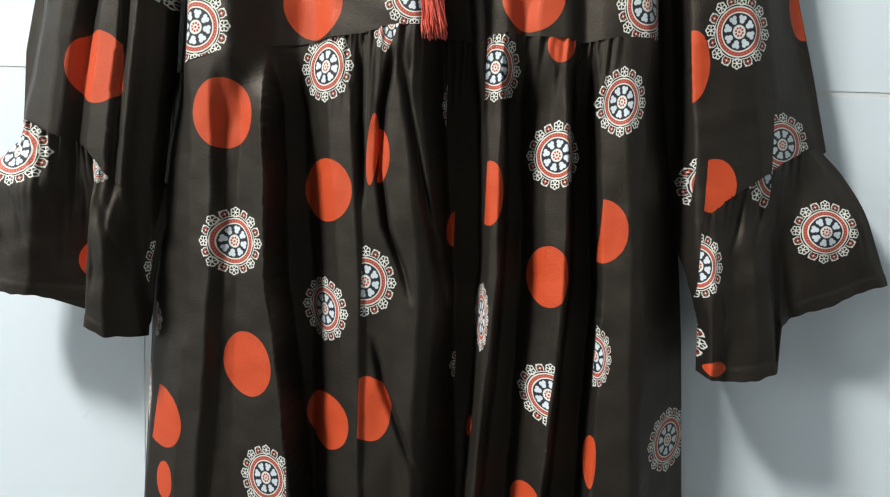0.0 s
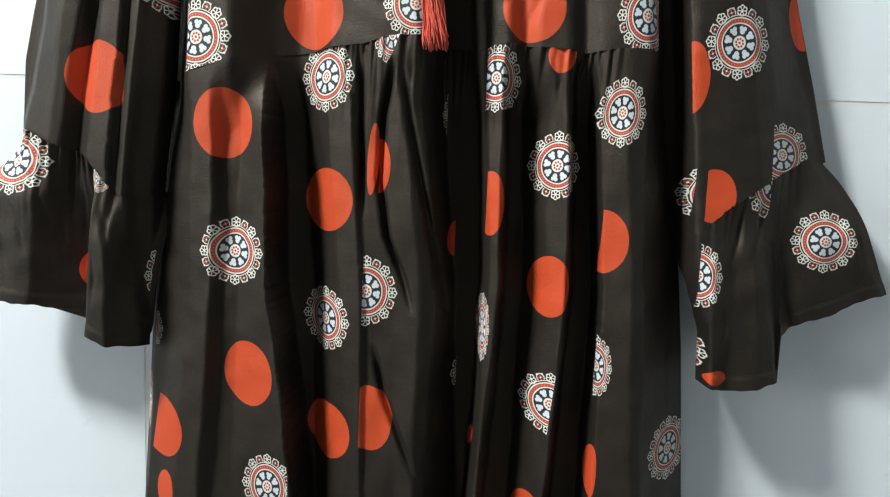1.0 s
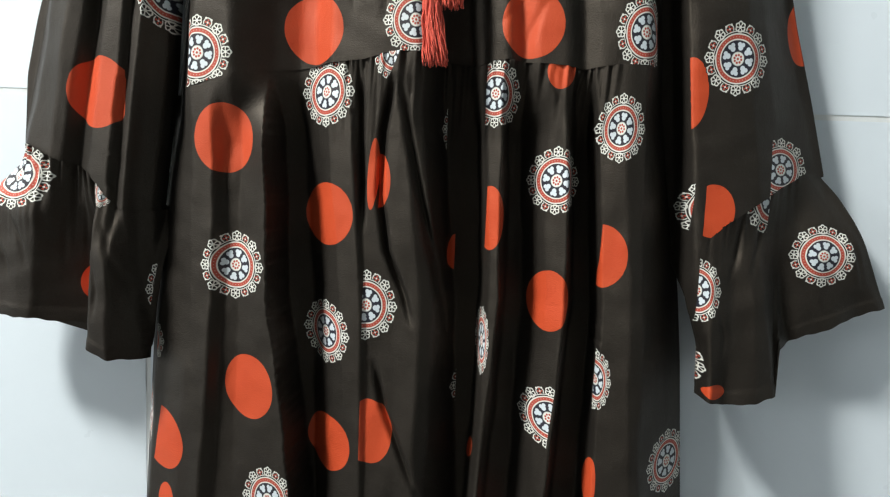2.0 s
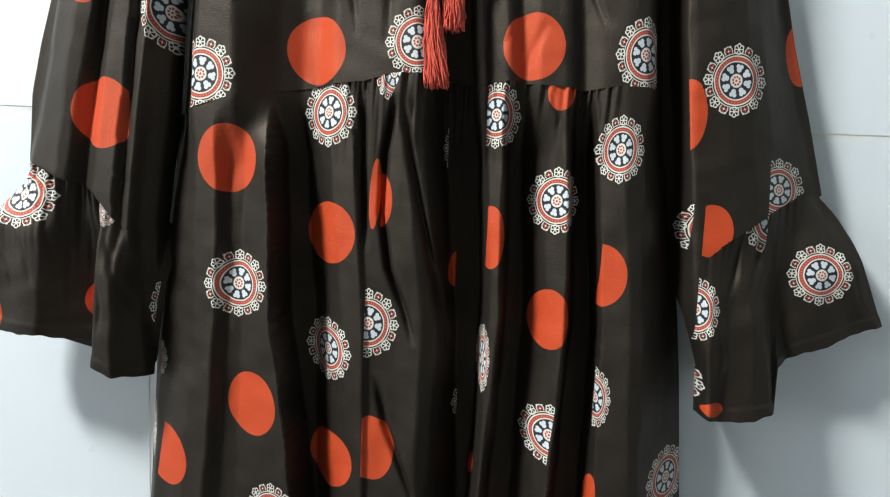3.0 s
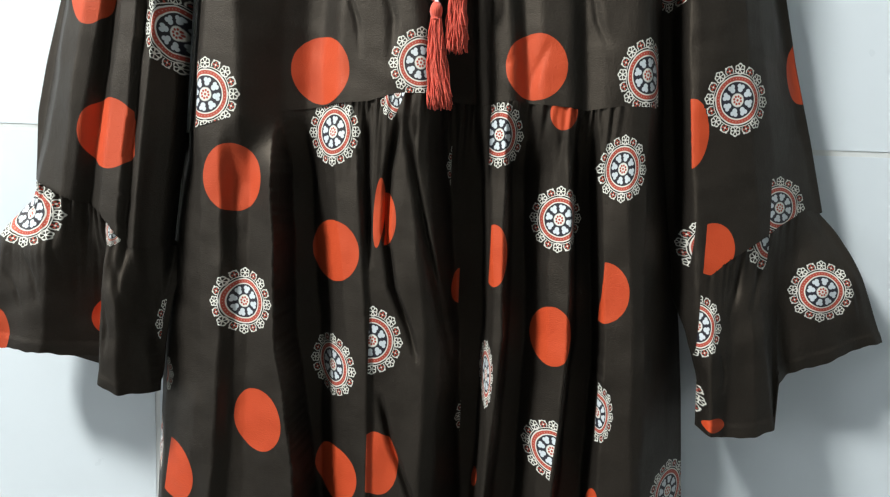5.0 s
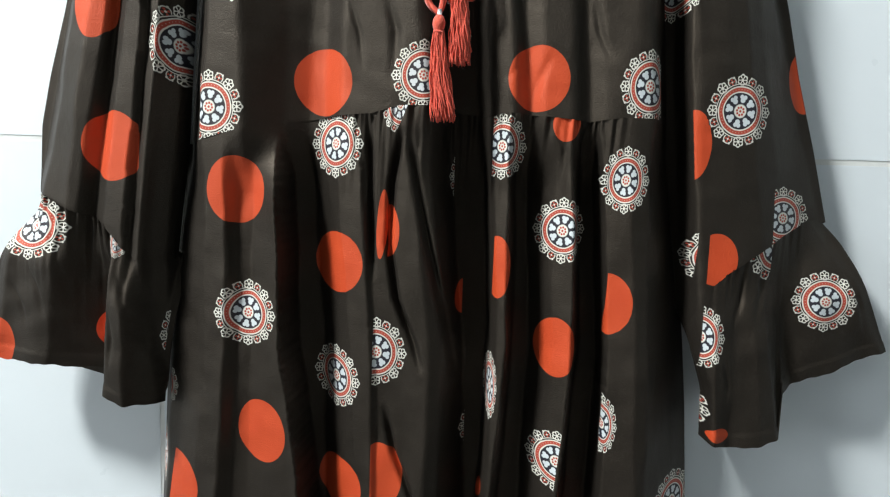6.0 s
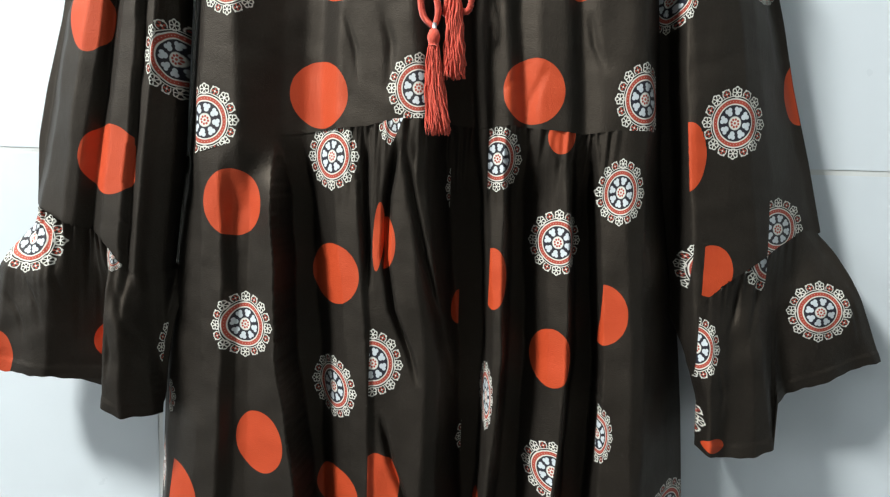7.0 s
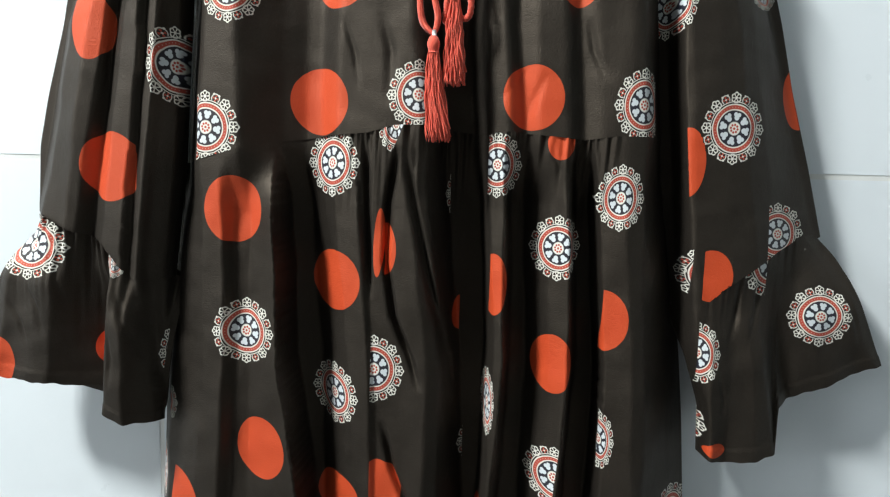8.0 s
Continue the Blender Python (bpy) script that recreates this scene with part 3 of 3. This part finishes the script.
frill_a.crease(0.0026, 0.0045, -0.1930, 1.2330, -0.1860, 1.2050, -0.1740, 1.1700, -0.1640, 1.1400)
frill_a.crease(0.0024, 0.0035, -0.1990, 1.1900, -0.1950, 1.1600, -0.1980, 1.1250)
frill_a.build()

# right-hand sleeve and its frill
sleeve_b = Cloth(
    "sleeve",
    upright(0.3718, 1.2072, 0.3645, 1.2585, 0.3535, 1.3312, 0.3408, 1.3914, 0.3345, 1.4400, 0.3276, 1.5351, 0.3003, 1.6575),
    upright(0.5177, 1.2924, 0.5140, 1.3023, 0.4968, 1.3683, 0.4752, 1.4426, 0.4604, 1.5051, 0.4517, 1.5359, 0.4122, 1.6564),
    line(0.2, 1.64, 0.35, 1.64, 0.5, 1.60, 0.6, 1.58), line(0.3530, 1.2161, 0.3834, 1.2238, 0.4071, 1.2489, 0.4359, 1.2688, 0.4597, 1.2847, 0.4908, 1.2987), (1.63, Z_TOP, 1.29),
    [
        (0.3092, 0.3281, 0.3561, 0.060),
        (0.3300, 0.3495, 0.3750, 0.052),
        (0.3330, 0.3525, 0.3780, 0.019),
        (0.3400, 0.3600, 0.3840, 0.0165),
        (0.3464, 0.3694, 0.3936, 0.0165),
        (0.3644, 0.3870, 0.4156, 0.016),
        (0.3840, 0.4045, 0.4380, 0.018),
        (0.3970, 0.4228, 0.4600, 0.030),
        (0.4128, 0.4414, 0.4860, 0.048),
        (0.4215, 0.4505, 0.5080, 0.060),
        (0.4251, 0.4542, 0.5164, 0.062),
    ],
    0.586, "narrow brown cotton sleeve", dress, back=0.650, seed=55)
sleeve_b.medallion(0.4048, 1.4019, 0.0311, 0.0339)
sleeve_b.medallion(0.4593, 1.3026, 0.0337, 0.0303, cut=(1, 0, 0.0110))
sleeve_b.medallion(0.3868, 1.2638, 0.0188, 0.0297, cut=(-1, 0, -0.0110))
sleeve_b.medallion(0.3451, 1.5190, 0.0191, 0.0304)
sleeve_b.medallion(0.4337, 1.5297, 0.0170, 0.0126)
sleeve_b.dot(0.3634, 1.3686, 0.0176, 0.0338, cut=(1, 0.1, -0.0020))
sleeve_b.dot(0.3934, 1.2609, 0.0205, 0.0256, cut=(1, 0, 0.0072))
sleeve_b.dot(0.4829, 1.4382, 0.0183, 0.0333)
sleeve_b.build()

frill_b = Cloth(
    "sleeve_frill",
    upright(0.3560, 1.3077, 0.3659, 1.2196, 0.3812, 1.1638, 0.3916, 1.1299, 0.3934, 1.0718, 0.3937, 1.0601),
    upright(0.4999, 1.3128, 0.5079, 1.3012, 0.5178, 1.2919, 0.5280, 1.2798, 0.5386, 1.2585, 0.5495, 1.2305, 0.5619, 1.1979, 0.5757, 1.1639, 0.5877, 1.0718),
    line(0.3577, 1.2216, 0.3834, 1.2248, 0.4070, 1.2500, 0.4358, 1.2699, 0.4596, 1.2857, 0.4892, 1.2996, 0.5080, 1.3013),
    line(0.3790, 1.0817, 0.4216, 1.0770, 0.4642, 1.0862, 0.4670, 1.1289, 0.4985, 1.1441, 0.5536, 1.1673, 0.5716, 1.1724), (1.26, 1.07),
    [
        (0.3589, 0.3875, 0.040),
        (0.3775, 0.3888, 0.036),
        (0.3830, 0.3868, 0.022),
        (0.3936, 0.3983, 0.010),
        (0.4143, 0.4180, 0.018),
        (0.4253, 0.4448, 0.014),
        (0.4345, 0.4616, 0.018),
        (0.4505, 0.4822, 0.046),
        (0.4639, 0.4888, 0.044),
        (0.4794, 0.5140, 0.038),
        (0.4999, 0.5661, 0.042),
        (0.5082, 0.5848, 0.046),
    ],
    0.578, "flared gathered frill on the cuff", dress, back=0.655, tuck=0.012, hung=(sleeve_b, 0.10), gather=(0.3807, 0.4969, 0.0008, 0.025), seed=67, wave=0.0026)
frill_b.medallion(0.5064, 1.2219, 0.0308, 0.0300)
frill_b.medallion(0.3840, 1.1851, 0.0209, 0.0317, cut=(1, 0, -0.0011))
frill_b.medallion(0.4545, 1.2775, 0.0330, 0.0385, cut=(-1, 0, -0.0050))
frill_b.medallion(0.3774, 1.1100, 0.0190, 0.0300, cut=(1, 0.1, -0.0141))
frill_b.dot(0.4055, 1.0896, 0.0105, 0.0072)
frill_b.crease(0.0026, 0.0045, 0.4230, 1.2560, 0.4200, 1.2200, 0.4120, 1.1900)
frill_b.crease(0.0030, 0.0045, 0.4420, 1.2680, 0.4400, 1.2300, 0.4330, 1.1950)
frill_b.crease(0.0024, 0.0030, 0.4040, 1.1700, 0.4110, 1.1400, 0.4090, 1.1100)
frill_b.crease(0.0028, 0.0035, 0.5280, 1.2500, 0.5400, 1.2200, 0.5480, 1.1900)
frill_b.build()


# ---- neck ties with tassels ----
def rope(points, radius, turns):
    """Two strands twisted round a smooth line through the points."""
    fine = []
    pts = [Vector(p) for p in points]
    n = 26
    for i in range(len(pts) - 1):
        p0, p1, p2, p3 = pts[max(i - 1, 0)], pts[i], pts[i + 1], pts[min(i + 2, len(pts) - 1)]
        for j in range(n):
            t = j / n
            fine.append(0.5 * ((2 * p1) + (p2 - p0) * t + (2 * p0 - 5 * p1 + 4 * p2 - p3) * t * t + (3 * p1 - p0 - 3 * p2 + p3) * t ** 3))
    fine.append(pts[-1])
    paths = []
    for k in range(2):
        path = []
        for i, p in enumerate(fine):
            way = (fine[min(i + 1, len(fine) - 1)] - fine[max(i - 1, 0)]).normalized()
            side = way.cross(Vector((0, 1, 0.01))).normalized()
            up = side.cross(way)
            w = turns * 2 * math.pi * i / len(fine) + k * math.pi
            path.append((p + radius * 0.55 * (math.cos(w) * side + math.sin(w) * up), radius * 0.72))
        paths.append(path)
    return paths


def tassel(parent, x, y, z_top, length, width, sway, seed):
    """A tassel: a bound head over a skirt of many threads."""
    rng = random.Random(seed)
    head = [(0.0018, z_top), (0.0040, z_top - 0.002), (0.0057, z_top - 0.006), (0.0059, z_top - 0.009), (0.0049, z_top - 0.013), (0.0043, z_top - 0.0145), (0.0047, z_top - 0.016)]
    paths = []
    for _ in range(170):
        a, r = rng.uniform(0, 6.283), math.sqrt(rng.random())
        end = rng.uniform(0.84, 1.0) * length
        bend, phase, quick = rng.uniform(0.0004, 0.0012), rng.uniform(0, 6.28), rng.uniform(9, 24)
        path = []
        for i in range(19):
            f = i / 18
            w = 0.0044 + (width - 0.0044) * f ** 0.75
            path.append((Vector((x + r * math.cos(a) * w + sway * f * f + bend * min(1, 4 * f) * math.sin(phase + quick * f), y + 0.6 * r * math.sin(a) * w + bend * math.cos(phase + 0.8 * quick * f), z_top - 0.014 - (end - 0.014) * f)), 0.00058))
        paths.append(path)
    v, f = tube_mesh(paths, 5)
    t = mesh_object("tassel", v, f, YARN, parent, "coral red tassel of many crinkled threads")
    turned("head", [(r, z) for r, z in head], YARN, t, "bound coral head of the tassel", 20).location = (x, y, 0)
    return t


TIE_Y = 0.577


def at_tie(x, z, y=TIE_Y):
    return (x, y, z)


v, f = tube_mesh(rope([at_tie(0.133, 1.60), at_tie(0.1074, 1.5460), at_tie(0.1076, 1.5152), at_tie(0.1102, 1.4919), at_tie(0.1169, 1.4820), at_tie(0.1218, 1.4810), at_tie(0.1247, 1.4946), at_tie(0.1205, 1.5153), at_tie(0.1186, 1.5461), at_tie(0.135, 1.60)], 0.0026, 58), 6)
mesh_object("tie_cord", v, f, YARN, dress, "twisted coral red cord")
v, f = tube_mesh(rope([at_tie(0.142, 1.60), at_tie(0.1330, 1.5462), at_tie(0.1333, 1.5154), at_tie(0.1313, 1.4921, TIE_Y + 0.006), at_tie(0.1370, 1.4973, TIE_Y + 0.007), at_tie(0.1500, 1.4939, TIE_Y + 0.004), at_tie(0.1546, 1.5027), at_tie(0.1524, 1.5207), at_tie(0.1447, 1.5462), at_tie(0.143, 1.60)], 0.0026, 52), 6)
mesh_object("tie_cord", v, f, YARN, dress, "twisted coral red cord")
tx, tz = 0.1214, 1.4779
tassel(dress, tx, TIE_Y - 0.002, tz, 0.0968, 0.0116, 0.0066, 4)
tx, tz = 0.1395, 1.5247
tassel(dress, tx, TIE_Y + 0.002, tz, 0.0924, 0.0105, 0.0011, 8)
tx, tz = 0.1219, 1.4795
turned("binding", [(0.0019, 0.0026), (0.0021, 0.0), (0.0019, -0.0026)], WHITE_METAL, dress, "small pale binding at the cord's end", 12).location = (tx, TIE_Y - 0.003, tz)

# ---- wall tiles ----
TILE_W, TILE_H, JOINT = 0.45, 0.60, 0.0044
X_JOINT, Z_JOINT = -0.197, 1.360


def tile_mesh(w, h):
    bm = bmesh.new()
    bmesh.ops.create_cube(bm, size=1)
    for v in bm.verts:
        v.co = Vector((v.co.x * w, v.co.y * 0.008, v.co.z * h))
    edges = [e for e in bm.edges if all(v.co.y < 0 for v in e.verts)]
    bmesh.ops.bevel(bm, geom=edges, offset=0.0008, segments=2, affect="EDGES")
    me = bpy.data.meshes.new("tile")
    bm.to_mesh(me)
    bm.free()
    me.materials.append(TILE)
    me.polygons.foreach_set("use_smooth", [len(p.vertices) == 4 and abs(p.normal.y) < 0.99 for p in me.polygons])
    return me


shared = {}
for i in range(-6, 11):
    for j in range(-3, 5):
        x0, x1 = max(X_JOINT + i * TILE_W, ROOM_L), min(X_JOINT + (i + 1) * TILE_W, ROOM_R)
        z0, z1 = max(Z_JOINT + j * TILE_H, 0), min(Z_JOINT + (j + 1) * TILE_H, ROOM_H)
        if x1 - x0 < 0.03 or z1 - z0 < 0.03:
            continue
        key = (round(x1 - x0, 4), round(z1 - z0, 4))
        if key not in shared:
            shared[key] = tile_mesh(key[0] - JOINT, key[1] - JOINT)
        ob = new("tile", shared[key])
        ob.location = ((x0 + x1) / 2, WALL_Y + 0.005, (z0 + z1) / 2)
        ob.parent = wall_north
